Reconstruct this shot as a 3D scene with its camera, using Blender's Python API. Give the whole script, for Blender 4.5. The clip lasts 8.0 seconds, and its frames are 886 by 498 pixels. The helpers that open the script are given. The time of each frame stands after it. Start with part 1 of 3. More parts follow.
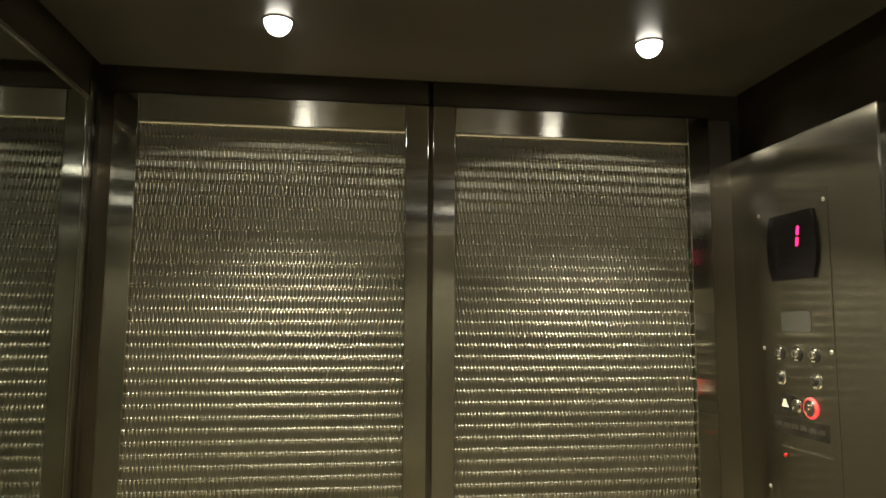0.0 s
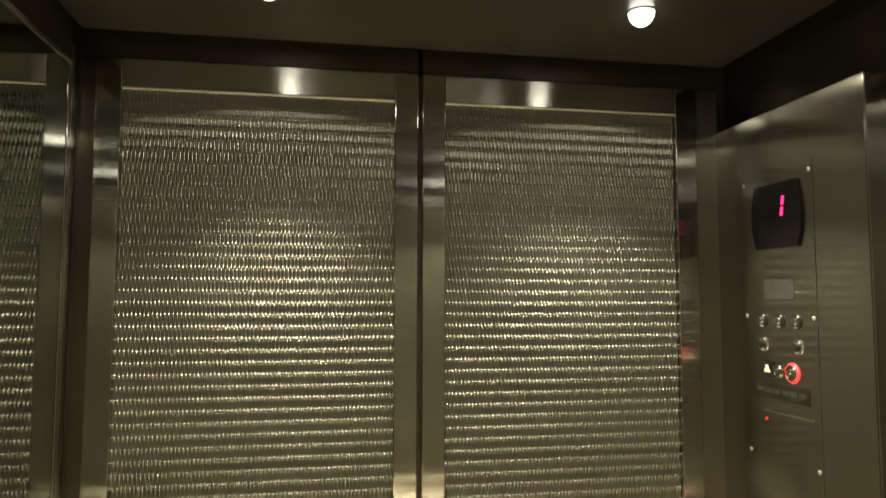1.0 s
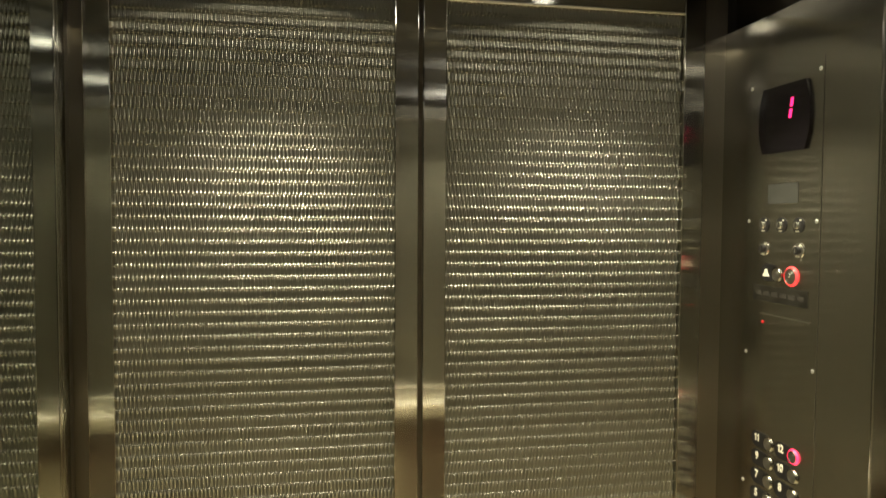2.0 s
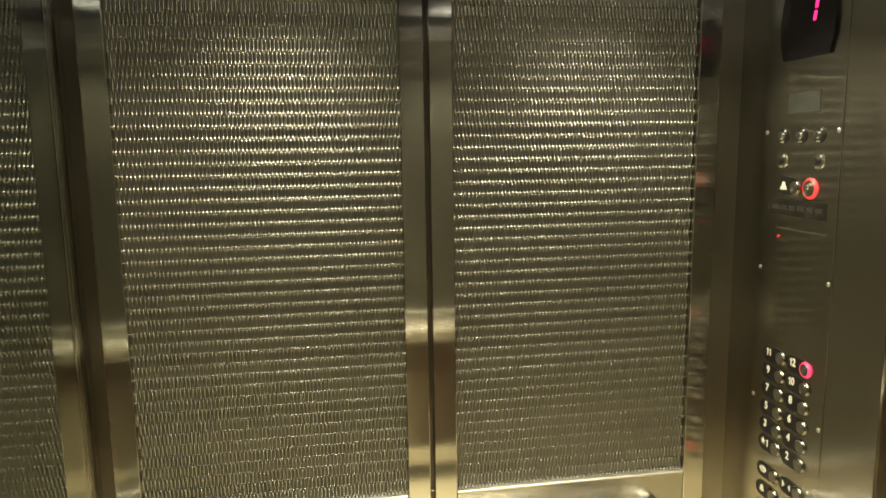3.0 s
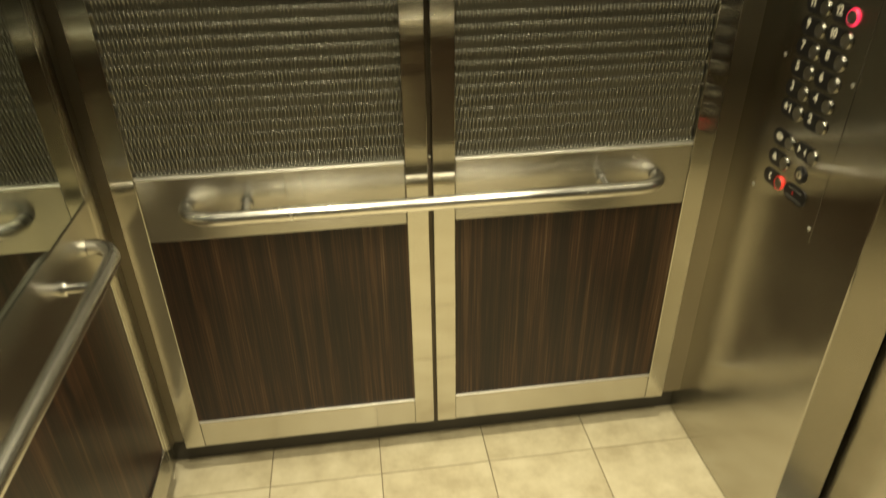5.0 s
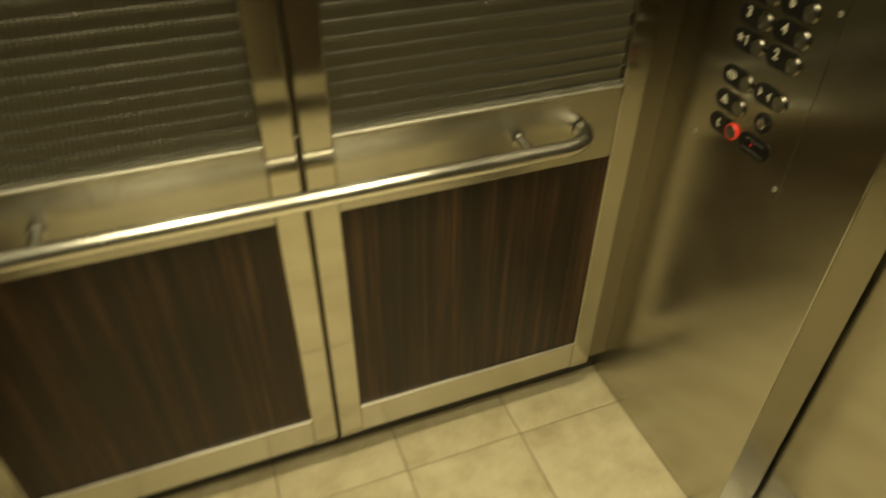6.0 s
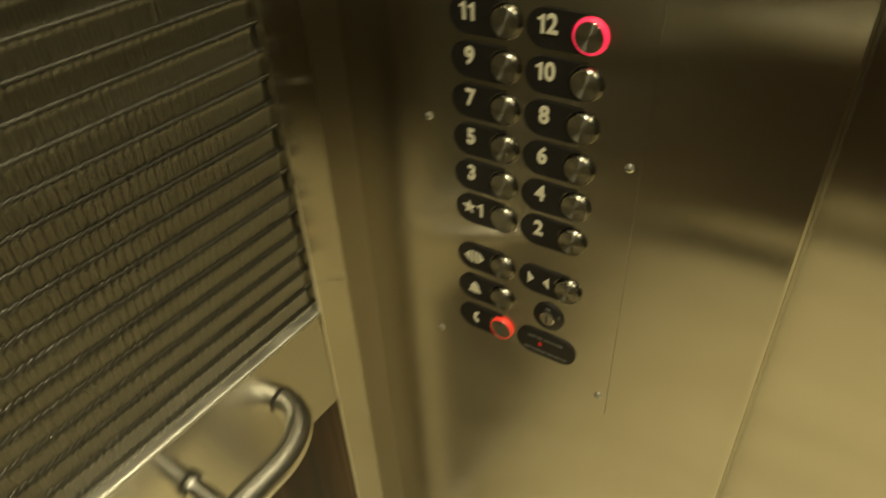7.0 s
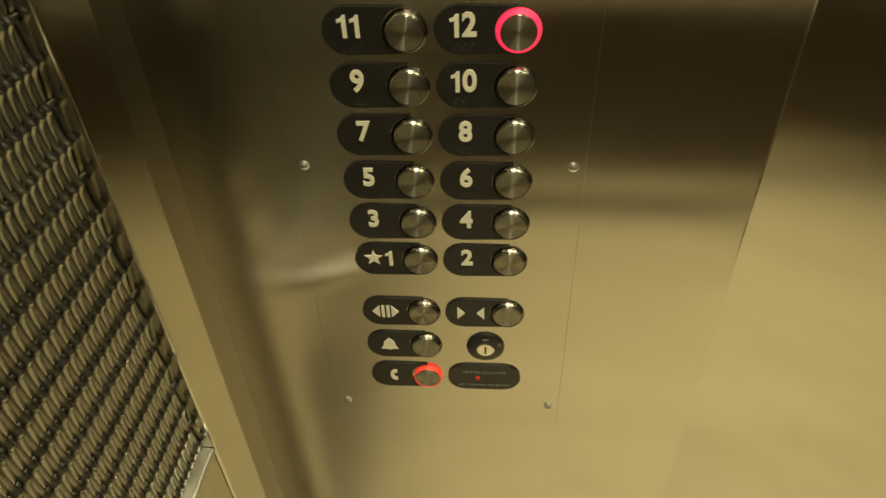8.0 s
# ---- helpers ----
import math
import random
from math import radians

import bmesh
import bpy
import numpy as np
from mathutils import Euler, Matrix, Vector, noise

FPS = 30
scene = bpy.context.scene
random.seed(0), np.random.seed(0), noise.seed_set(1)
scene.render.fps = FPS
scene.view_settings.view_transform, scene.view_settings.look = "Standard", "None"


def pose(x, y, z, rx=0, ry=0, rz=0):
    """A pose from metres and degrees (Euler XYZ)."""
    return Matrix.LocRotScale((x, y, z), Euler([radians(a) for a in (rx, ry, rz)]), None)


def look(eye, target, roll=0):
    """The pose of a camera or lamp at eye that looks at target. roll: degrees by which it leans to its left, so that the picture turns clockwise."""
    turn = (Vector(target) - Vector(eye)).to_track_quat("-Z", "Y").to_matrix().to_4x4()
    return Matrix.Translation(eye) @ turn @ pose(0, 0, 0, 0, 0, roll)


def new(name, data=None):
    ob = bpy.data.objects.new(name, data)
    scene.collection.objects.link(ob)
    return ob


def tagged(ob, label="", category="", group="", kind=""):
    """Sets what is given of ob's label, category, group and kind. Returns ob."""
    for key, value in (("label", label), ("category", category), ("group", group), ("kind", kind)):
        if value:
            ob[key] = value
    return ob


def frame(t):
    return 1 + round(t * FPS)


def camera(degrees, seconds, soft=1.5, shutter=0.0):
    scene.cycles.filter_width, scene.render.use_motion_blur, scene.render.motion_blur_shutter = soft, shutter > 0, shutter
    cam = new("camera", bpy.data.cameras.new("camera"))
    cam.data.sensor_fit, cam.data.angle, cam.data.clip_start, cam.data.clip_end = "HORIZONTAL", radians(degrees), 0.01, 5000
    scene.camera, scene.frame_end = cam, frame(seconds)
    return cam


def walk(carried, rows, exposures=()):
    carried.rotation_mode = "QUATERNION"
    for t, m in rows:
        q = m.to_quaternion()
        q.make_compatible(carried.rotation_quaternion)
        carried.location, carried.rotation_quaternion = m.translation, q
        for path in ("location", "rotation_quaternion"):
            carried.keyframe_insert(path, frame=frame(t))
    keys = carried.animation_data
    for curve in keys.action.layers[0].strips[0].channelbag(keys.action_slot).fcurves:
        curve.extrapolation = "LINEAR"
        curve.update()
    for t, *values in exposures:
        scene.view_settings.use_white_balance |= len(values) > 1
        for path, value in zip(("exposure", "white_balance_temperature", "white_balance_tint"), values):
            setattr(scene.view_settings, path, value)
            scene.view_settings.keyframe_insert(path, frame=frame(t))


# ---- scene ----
cam = camera(66.3, 8.0, shutter=0.4)
PATH = [
    (0, (0.242, -0.01, 1.762), (0.5, 1.961, 1.979), 0.3),
    (0.5, (0.232, -0.017, 1.768), (0.48, 1.953, 2.005), 0.5),
    (1, (0.211, -0.007, 1.748), (0.54, 1.96, 1.894), 0.1),
    (1.5, (0.213, 0.0, 1.724), (0.548, 1.971, 1.762), 0.2),
    (1.7, (0.205, 0.005, 1.72), (0.549, 1.975, 1.704), 0.2),
    (2.8, (0.2, 0.012, 1.678), (0.511, 1.973, 1.438), -0.2),
    (3, (0.211, 0.031, 1.684), (0.518, 1.986, 1.395), -0.8),
    (3.5, (0.221, 0.028, 1.662), (0.516, 1.971, 1.29), -0.8),
    (4, (0.22, 0.035, 1.626), (0.516, 1.942, 1.103), -0.8),
    (4.5, (0.238, 0.044, 1.578), (0.497, 1.879, 0.825), -0.9),
    (4.7, (0.252, 0.052, 1.549), (0.478, 1.843, 0.687), -1.2),
    (5.8, (0.249, 0.398, 1.453), (0.677, 1.861, 0.158), 1.0),
    (6, (0.277, 0.498, 1.459), (0.846, 1.946, 0.202), 0.7),
    (6.5, (0.461, 0.775, 1.429), (1.39, 2.089, 0.242), -0.3),
    (7, (0.633, 1.019, 1.428), (1.928, 1.955, 0.225), -3.1),
    (7.5, (0.677, 1.179, 1.417), (2.195, 1.507, 0.157), -3.1),
    (8, (0.687, 1.246, 1.409), (2.233, 1.383, 0.147), -2.3),
]
walk(cam, [(t, look(eye, target, roll)) for t, eye, target, roll in PATH],
     exposures=[(0.0, 0.58, 6250, 11), (1.7, 0.60, 6250, 10), (3.5, 0.24, 6250, 9), (4.7, -0.28, 6350, 9), (5.9, -1.22, 7800, 1), (6.6, -1.28, 7500, 1), (7.4, -0.66, 7300, 3), (8.0, -0.66, 7200, 3)])

# ---- world, lamps, exposure ----
world = bpy.data.worlds.new("world")
scene.world = world
world.use_nodes = True
world.node_tree.nodes["Background"].inputs[0].default_value = (0.0, 0.0, 0.0, 1)
world.node_tree.nodes["Background"].inputs[1].default_value = 0.0

CEIL = 2.290                      # underside of the dropped ceiling
LAMPS = [(x, y) for y in (1.165, 0.540, -0.070) for x in (0.100, 0.788)]
BEAM_WATTS, FLOOD_WATTS = 6.0, 1.7
LAMP_COLOUR = (1.0, 0.90, 0.635)
for lx, ly in LAMPS:
    # each fitting throws a beam and, around it, a weaker flood that its rim cuts off
    beam = bpy.data.lights.new("downlight_beam", "AREA")
    beam.shape, beam.size, beam.energy, beam.color, beam.spread = "DISK", 0.040, BEAM_WATTS, LAMP_COLOUR, radians(92)
    new("downlight_beam", beam).matrix_world = pose(lx, ly, CEIL - 0.0290)
    flood = bpy.data.lights.new("downlight_flood", "SPOT")
    flood.energy, flood.color, flood.spot_size, flood.spot_blend, flood.shadow_soft_size = FLOOD_WATTS, LAMP_COLOUR, radians(148), 0.03, 0.008
    new("downlight_flood", flood).matrix_world = pose(lx, ly, CEIL - 0.0300)


# ---- materials ----
def material(name):
    m = bpy.data.materials.new(name)
    m.use_nodes = True
    t = m.node_tree
    return m, t, t.nodes["Principled BSDF"]


def node(t, kind, **values):
    n = t.nodes.new(kind)
    for key, value in values.items():
        n.inputs[key.replace("_", " ")].default_value = value
    return n


def coords(t, scale, kind="Object"):
    c = t.nodes.new("ShaderNodeTexCoord")
    m = node(t, "ShaderNodeMapping", Scale=scale)
    t.links.new(c.outputs[kind], m.inputs[0])
    return m.outputs[0]


def ramp(t, source, stops):
    r = t.nodes.new("ShaderNodeValToRGB")
    el = r.color_ramp.elements
    while len(el) < len(stops):
        el.new(0.5)
    for e, (p, c) in zip(el, stops):
        e.position, e.color = p, (*c, 1)
    t.links.new(source, r.inputs[0])
    return r.outputs[0]


def span(t, source, low, high, a=0.3, b=0.7):
    r = node(t, "ShaderNodeMapRange", From_Min=a, From_Max=b, To_Min=low, To_Max=high)
    t.links.new(source, r.inputs[0])
    return r.outputs[0]


def noise_at(t, scale, size, detail=3.0, kind="Object"):
    n = node(t, "ShaderNodeTexNoise", Scale=size, Detail=detail)
    t.links.new(coords(t, scale, kind), n.inputs["Vector"])
    return n.outputs["Fac"]


def steel(name, colour, rough, aniso, turn, grain, bump=0.02, smudge=0.08):
    """Brushed stainless steel. turn 0: upright grain; 0.25: level grain. grain: the scale that stretches the brush marks."""
    m, t, b = material(name)
    b.inputs["Metallic"].default_value = 1.0
    b.inputs["Anisotropic"].default_value = aniso
    b.inputs["Anisotropic Rotation"].default_value = turn
    tan = t.nodes.new("ShaderNodeTangent")
    tan.direction_type, tan.axis = "RADIAL", "Z"
    t.links.new(tan.outputs[0], b.inputs["Tangent"])
    lines = noise_at(t, grain, 1.0, 2.0)
    cloud = noise_at(t, (1, 1, 1), 9.0, 2.5)
    dark, light = [c * 0.965 for c in colour], [min(1, c * 1.02) for c in colour]
    t.links.new(ramp(t, lines, [(0.3, dark), (0.7, light)]), b.inputs["Base Color"])
    t.links.new(span(t, cloud, rough - smudge * 0.5, rough + smudge), b.inputs["Roughness"])
    bp = node(t, "ShaderNodeBump", Strength=bump, Distance=0.0008)
    t.links.new(lines, bp.inputs["Height"])
    t.links.new(bp.outputs[0], b.inputs["Normal"])
    return m


def plain(name, colour, rough, metal=0.0, vary=0.12, size=40.0, bump=0.0):
    m, t, b = material(name)
    n = noise_at(t, (1, 1, 1), size, 4.0)
    t.links.new(ramp(t, n, [(0.3, [c * (1 - vary) for c in colour]), (0.7, [min(1, c * (1 + vary)) for c in colour])]), b.inputs["Base Color"])
    t.links.new(span(t, n, rough * 0.85, min(1, rough * 1.15)), b.inputs["Roughness"])
    b.inputs["Metallic"].default_value = metal
    if bump:
        bp = node(t, "ShaderNodeBump", Strength=bump, Distance=0.001)
        t.links.new(n, bp.inputs["Height"])
        t.links.new(bp.outputs[0], b.inputs["Normal"])
    return m


def glowing(name, colour, strength):
    m, t, b = material(name)
    b.inputs["Base Color"].default_value = (*colour, 1)
    b.inputs["Emission Color"].default_value = (*colour, 1)
    b.inputs["Emission Strength"].default_value = strength
    return m


STEEL = (0.62, 0.60, 0.53)
STEEL_UP = steel("steel_upright_grain", STEEL, 0.11, 1.0, 0.0, (2200, 2200, 4), 0.03, 0.02)
STEEL_LEVEL = steel("steel_level_grain", STEEL, 0.20, 1.0, 0.25, (4, 4, 2200), 0.03, 0.02)
STEEL_RETURN = steel("steel_return_panel", (0.52, 0.50, 0.44), 0.165, 1.0, 0.0, (2200, 2200, 4), 0.02, 0.03)
STEEL_DOOR = steel("steel_door", (0.52, 0.50, 0.44), 0.165, 1.0, 0.0, (2200, 2200, 4), 0.02, 0.03)
TUBE = plain("satin_tube_steel", (0.92, 0.90, 0.83), 0.24, 1.0, 0.03, 6)
WIRE = plain("woven_steel_wire", (0.27, 0.262, 0.228), 0.32, 1.0, 0.05, 30)
ROD = plain("steel_cross_rod", (0.22, 0.21, 0.18), 0.42, 1.0, 0.10, 60)
LEDGE = plain("satin_ledge_steel", (0.74, 0.72, 0.65), 0.46, 1.0, 0.04, 25)
# The fillers beside the returns are plain steel; dark reflections are in this colour.
CORNER = steel("dark_corner_steel", (0.33, 0.30, 0.245), 0.32, 0.9, 0.0, (2200, 2200, 4), 0.02, 0.05)
CHROME = plain("polished_steel", (0.74, 0.73, 0.69), 0.20, 1.0, 0.04, 20)
SCREW = plain("satin_screw_steel", (0.82, 0.81, 0.77), 0.42, 1.0, 0.04, 20)
BACKING = plain("dark_backing_sheet", (0.10, 0.095, 0.08), 0.5, 1.0, 0.1, 30)
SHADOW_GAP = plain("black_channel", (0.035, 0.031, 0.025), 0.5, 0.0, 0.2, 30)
SHELL = plain("dark_shell_paint", (0.06, 0.055, 0.047), 0.45, 0.0, 0.15, 12)
CEILING = plain("dark_ceiling_panel", (0.075, 0.068, 0.057), 0.34, 0.6, 0.15, 8)
HEADER = plain("dark_brown_strip", (0.10, 0.085, 0.065), 0.35, 0.8, 0.1, 10)
BLACK = plain("black_label_plastic", (0.012, 0.011, 0.011), 0.38, 0.0, 0.2, 200)
SCREEN = plain("dark_display_glass", (0.010, 0.008, 0.010), 0.12, 0.0, 0.1, 100)
WHITE = plain("ivory_legend", (0.80, 0.77, 0.64), 0.5, 0.0, 0.05, 300)
GREY = plain("etched_grey_plate", (0.16, 0.155, 0.14), 0.45, 0.6, 0.1, 60)
PALE = plain("pale_sticker", (0.15, 0.15, 0.133), 0.6, 0.0, 0.06, 100)
STICKER = plain("worn_grey_sticker", (0.055, 0.055, 0.048), 0.5, 0.0, 0.12, 60)
RED_RING = glowing("red_halo", (1.0, 0.03, 0.10), 1.6)
RED_DIM = glowing("orange_red_halo", (1.0, 0.06, 0.04), 0.7)
RED_STOP = glowing("red_stop_halo", (1.0, 0.05, 0.05), 0.75)
RED_DIGIT = glowing("red_digit", (1.0, 0.02, 0.14), 2.0)
RED_DOT = glowing("small_red_lamp", (0.5, 0.01, 0.01), 0.25)
LENS = glowing("lamp_lens", (1.0, 0.94, 0.80), 8.0)


def mirror_material():
    m, t, b = material("grey_mirror")
    b.inputs["Metallic"].default_value = 1.0
    b.inputs["Base Color"].default_value = (0.55, 0.585, 0.53, 1)
    n = noise_at(t, (1, 1, 1), 6.0)
    t.links.new(span(t, n, 0.02, 0.05), b.inputs["Roughness"])
    return m


def collar_material():
    m, t, b = material("satin_collar")
    b.inputs["Metallic"].default_value = 1.0
    n = noise_at(t, (1, 1, 1), 300.0)
    t.links.new(ramp(t, n, [(0.3, (0.20, 0.19, 0.16)), (0.7, (0.25, 0.238, 0.20))]), b.inputs["Base Color"])
    t.links.new(span(t, n, 0.20, 0.28), b.inputs["Roughness"])
    return m


def spun_material():
    """Turned button faces: the brush marks run in circles."""
    m, t, b = material("spun_button_steel")
    b.inputs["Metallic"].default_value = 1.0
    b.inputs["Base Color"].default_value = (0.30, 0.288, 0.25, 1)
    b.inputs["Roughness"].default_value = 0.36
    b.inputs["Anisotropic"].default_value = 0.95
    b.inputs["Anisotropic Rotation"].default_value = 0.25
    tan = t.nodes.new("ShaderNodeTangent")
    tan.direction_type, tan.axis = "RADIAL", "X"
    t.links.new(tan.outputs[0], b.inputs["Tangent"])
    return m


def wood_material():
    m, t, b = material("macassar_laminate")
    info = t.nodes.new("ShaderNodeObjectInfo")
    c = t.nodes.new("ShaderNodeTexCoord")
    add = t.nodes.new("ShaderNodeVectorMath")
    t.links.new(c.outputs["Object"], add.inputs[0])
    t.links.new(info.outputs["Random"], add.inputs[1])

    def streak(scale, detail):
        mp = node(t, "ShaderNodeMapping", Scale=scale)
        t.links.new(add.outputs[0], mp.inputs[0])
        n = node(t, "ShaderNodeTexNoise", Scale=1.0, Detail=detail)
        t.links.new(mp.outputs[0], n.inputs["Vector"])
        return n.outputs["Fac"]

    wide, fine = streak((55, 55, 1.0), 3.0), streak((330, 330, 5.0), 3.0)
    mix = node(t, "ShaderNodeMath")
    mix.operation = "MULTIPLY_ADD"
    mix.inputs[1].default_value = 0.55
    half = node(t, "ShaderNodeMath")
    half.operation = "MULTIPLY"
    half.inputs[1].default_value = 0.45
    t.links.new(fine, half.inputs[0])
    t.links.new(wide, mix.inputs[0])
    t.links.new(half.outputs[0], mix.inputs[2])
    t.links.new(ramp(t, mix.outputs[0], [(0.36, (0.007, 0.004, 0.0028)), (0.48, (0.023, 0.011, 0.006)), (0.56, (0.050, 0.021, 0.009)), (0.63, (0.088, 0.048, 0.024)), (0.72, (0.19, 0.13, 0.075))]), b.inputs["Base Color"])
    b.inputs["Roughness"].default_value = 0.38
    return m


def tile_material():
    m, t, b = material("beige_floor_tile")
    info = t.nodes.new("ShaderNodeObjectInfo")
    c = t.nodes.new("ShaderNodeTexCoord")
    add = t.nodes.new("ShaderNodeVectorMath")
    mul = t.nodes.new("ShaderNodeVectorMath")
    mul.operation = "SCALE"
    mul.inputs["Scale"].default_value = 17.0
    t.links.new(info.outputs["Random"], mul.inputs[0])
    t.links.new(c.outputs["Object"], add.inputs[0])
    t.links.new(mul.outputs[0], add.inputs[1])
    n = node(t, "ShaderNodeTexNoise", Scale=11.0, Detail=6.0, Roughness=0.6)
    t.links.new(add.outputs[0], n.inputs["Vector"])
    t.links.new(ramp(t, n.outputs["Fac"], [(0.30, (0.47, 0.40, 0.26)), (0.5, (0.60, 0.53, 0.36)), (0.7, (0.70, 0.63, 0.45))]), b.inputs["Base Color"])
    t.links.new(span(t, n.outputs["Fac"], 0.32, 0.5), b.inputs["Roughness"])
    return m


MIRROR, COLLAR, SPUN, WOOD, TILE = mirror_material(), collar_material(), spun_material(), wood_material(), tile_material()
GROUT = plain("brown_grout", (0.27, 0.22, 0.15), 0.9, 0.0, 0.2, 200)


# ---- mesh helpers ----
def box(bm, x0, x1, y0, y1, z0, z1, bevel=0.0):
    m = Matrix.Translation(((x0 + x1) / 2, (y0 + y1) / 2, (z0 + z1) / 2)) @ Matrix.Diagonal((x1 - x0, y1 - y0, z1 - z0, 1))
    made = bmesh.ops.create_cube(bm, size=1.0, matrix=m)
    if bevel:
        edges = list({e for v in made["verts"] for e in v.link_edges})
        bmesh.ops.bevel(bm, geom=edges, offset=bevel, segments=2, profile=0.5, affect="EDGES")
    return bm


def boxed(*sizes, bevel=0.0):
    return box(bmesh.new(), *sizes, bevel=bevel)


def lathe(profile, m=None, steps=32):
    """A turned shape about the local z axis from (radius, height) pairs."""
    bm = bmesh.new()
    rings = []
    for r, h in profile:
        rings.append([bm.verts.new((r * math.cos(2 * math.pi * i / steps), r * math.sin(2 * math.pi * i / steps), h)) for i in range(steps)] if r > 0 else [bm.verts.new((0, 0, h))])
    for a, b in zip(rings, rings[1:]):
        for i in range(steps):
            j = (i + 1) % steps
            if len(a) == 1 and len(b) == 1:
                continue
            if len(a) == 1:
                bm.faces.new((a[0], b[i], b[j]))
            elif len(b) == 1:
                bm.faces.new((a[i], a[j], b[0]))
            else:
                bm.faces.new((a[i], a[j], b[j], b[i]))
    bmesh.ops.recalc_face_normals(bm, faces=bm.faces)
    if m is not None:
        bmesh.ops.transform(bm, matrix=m, verts=bm.verts)
    return bm


def tube(points, radius, sides=16):
    """A round tube along a line of points, with closed ends."""
    bm = bmesh.new()
    pts = [Vector(p) for p in points]
    rings, side = [], None
    for i, p in enumerate(pts):
        d = (pts[min(i + 1, len(pts) - 1)] - pts[max(i - 1, 0)]).normalized()
        if side is None:
            side = d.orthogonal().normalized()
        side = (side - d * side.dot(d)).normalized()
        up = d.cross(side)
        rings.append([bm.verts.new(p + radius * (math.cos(a) * side + math.sin(a) * up)) for a in (2 * math.pi * k / sides for k in range(sides))])
    for a, b in zip(rings, rings[1:]):
        for k in range(sides):
            bm.faces.new((a[k], a[(k + 1) % sides], b[(k + 1) % sides], b[k]))
    bm.faces.new(rings[0][::-1])
    bm.faces.new(rings[-1])
    bmesh.ops.recalc_face_normals(bm, faces=bm.faces)
    return bm


def flat_shape(outline, thick, m):
    """A plate with the given outline (x, y), raised by thick along z, then set at m."""
    bm = bmesh.new()
    f = bm.faces.new([bm.verts.new((x, y, 0)) for x, y in outline])
    out = bmesh.ops.extrude_face_region(bm, geom=[f])
    bmesh.ops.translate(bm, vec=(0, 0, thick), verts=[v for v in out["geom"] if isinstance(v, bmesh.types.BMVert)])
    bmesh.ops.recalc_face_normals(bm, faces=bm.faces)
    bmesh.ops.transform(bm, matrix=m, verts=bm.verts)
    return bm


def mesh_of(name, bm, mat, smooth=False):
    me = bpy.data.meshes.new(name)
    bm.to_mesh(me)
    bm.free()
    me.materials.append(mat)
    if smooth:
        for p in me.polygons:
            p.use_smooth = True
        me.set_sharp_from_angle(angle=radians(35))
    return me


def part(name, bm, mat, parent, label="", smooth=False):
    ob = new(name, mesh_of(name, bm, mat, smooth))
    ob.parent = parent
    return tagged(ob, label)


def thing(name, label, category, group="", kind="", at=(0, 0, 0)):
    ob = new(name)
    ob.location = at
    return tagged(ob, label, category, group, kind)


# ---- large structure ----
NORTH, SOUTH, WEST, EAST = 1.487, -0.300, -0.300, 1.143     # faces of the panels and of the return
TOE_N, TOE_S, SHELL_W, DOOR_X = 1.543, -0.356, -0.345, 1.262
EDGE_N, EDGE_S = 1.035, 0.152                               # the two sides of the door opening


def structure(name, bm, mat, label, category):
    return tagged(new(name, mesh_of(name, bm, mat)), label, category, "", "structure")


floor = structure("floor", boxed(SHELL_W - 0.1, EAST + 0.02, TOE_S - 0.1, TOE_N + 0.1, -0.10, -0.004), GROUT, "beige square floor tiles with brown grout joints", "floor")
structure("wall_north", boxed(SHELL_W - 0.05, EAST + 0.15, TOE_N, TOE_N + 0.05, -0.004, CEIL + 0.12), SHELL, "dark shell behind the steel wall panels", "wall")
structure("wall_south", boxed(SHELL_W - 0.05, EAST + 0.15, TOE_S - 0.05, TOE_S, -0.004, CEIL + 0.12), SHELL, "dark shell behind the steel wall panels", "wall")
structure("wall_west", boxed(SHELL_W - 0.05, SHELL_W, TOE_S, TOE_N, -0.004, CEIL + 0.12), SHELL, "dark shell behind the mirror wall", "wall")


def return_panel(y0, y1):
    bm = boxed(EAST, EAST + 0.118, y0, y1, 0.003, 2.155, bevel=0.003)
    return bm


structure("wall_east_return_north", return_panel(EDGE_N, TOE_N - 0.001), STEEL_RETURN, "tall brushed stainless front return panel beside the door", "wall")
structure("wall_east_return_south", return_panel(TOE_S + 0.001, EDGE_S), STEEL_RETURN, "tall brushed stainless front return panel beside the door", "wall")
structure("wall_east_transom", boxed(EAST + 0.050, EAST + 0.118, TOE_S + 0.002, TOE_N - 0.002, 2.158, CEIL + 0.11), HEADER, "dark bronze transom above the door and returns", "wall")

door = structure("door_1", boxed(DOOR_X + 0.012, DOOR_X + 0.042, EDGE_S - 0.06, EDGE_N + 0.06, 0.010, 2.16, bevel=0.002), STEEL_DOOR, "closed brushed stainless sliding lift door", "door")
structure("trim_door_channel", boxed(DOOR_X + 0.05, DOOR_X + 0.06, EDGE_S - 0.2, EDGE_N + 0.2, -0.05, 2.30), SHADOW_GAP, "dark channel behind the lift door", "trim")


def sill_mesh():
    bm = bmesh.new()
    x = EAST + 0.02
    for k in range(9):
        box(bm, x + k * 0.0155, x + k * 0.0155 + 0.011, EDGE_S - 0.05, EDGE_N + 0.05, -0.02, -0.0005, bevel=0.0012)
    box(bm, x, x + 0.14, EDGE_S - 0.05, EDGE_N + 0.05, -0.04, -0.006)
    return bm


structure("trim_door_sill", sill_mesh(), TUBE, "grooved aluminium door sill", "sill")


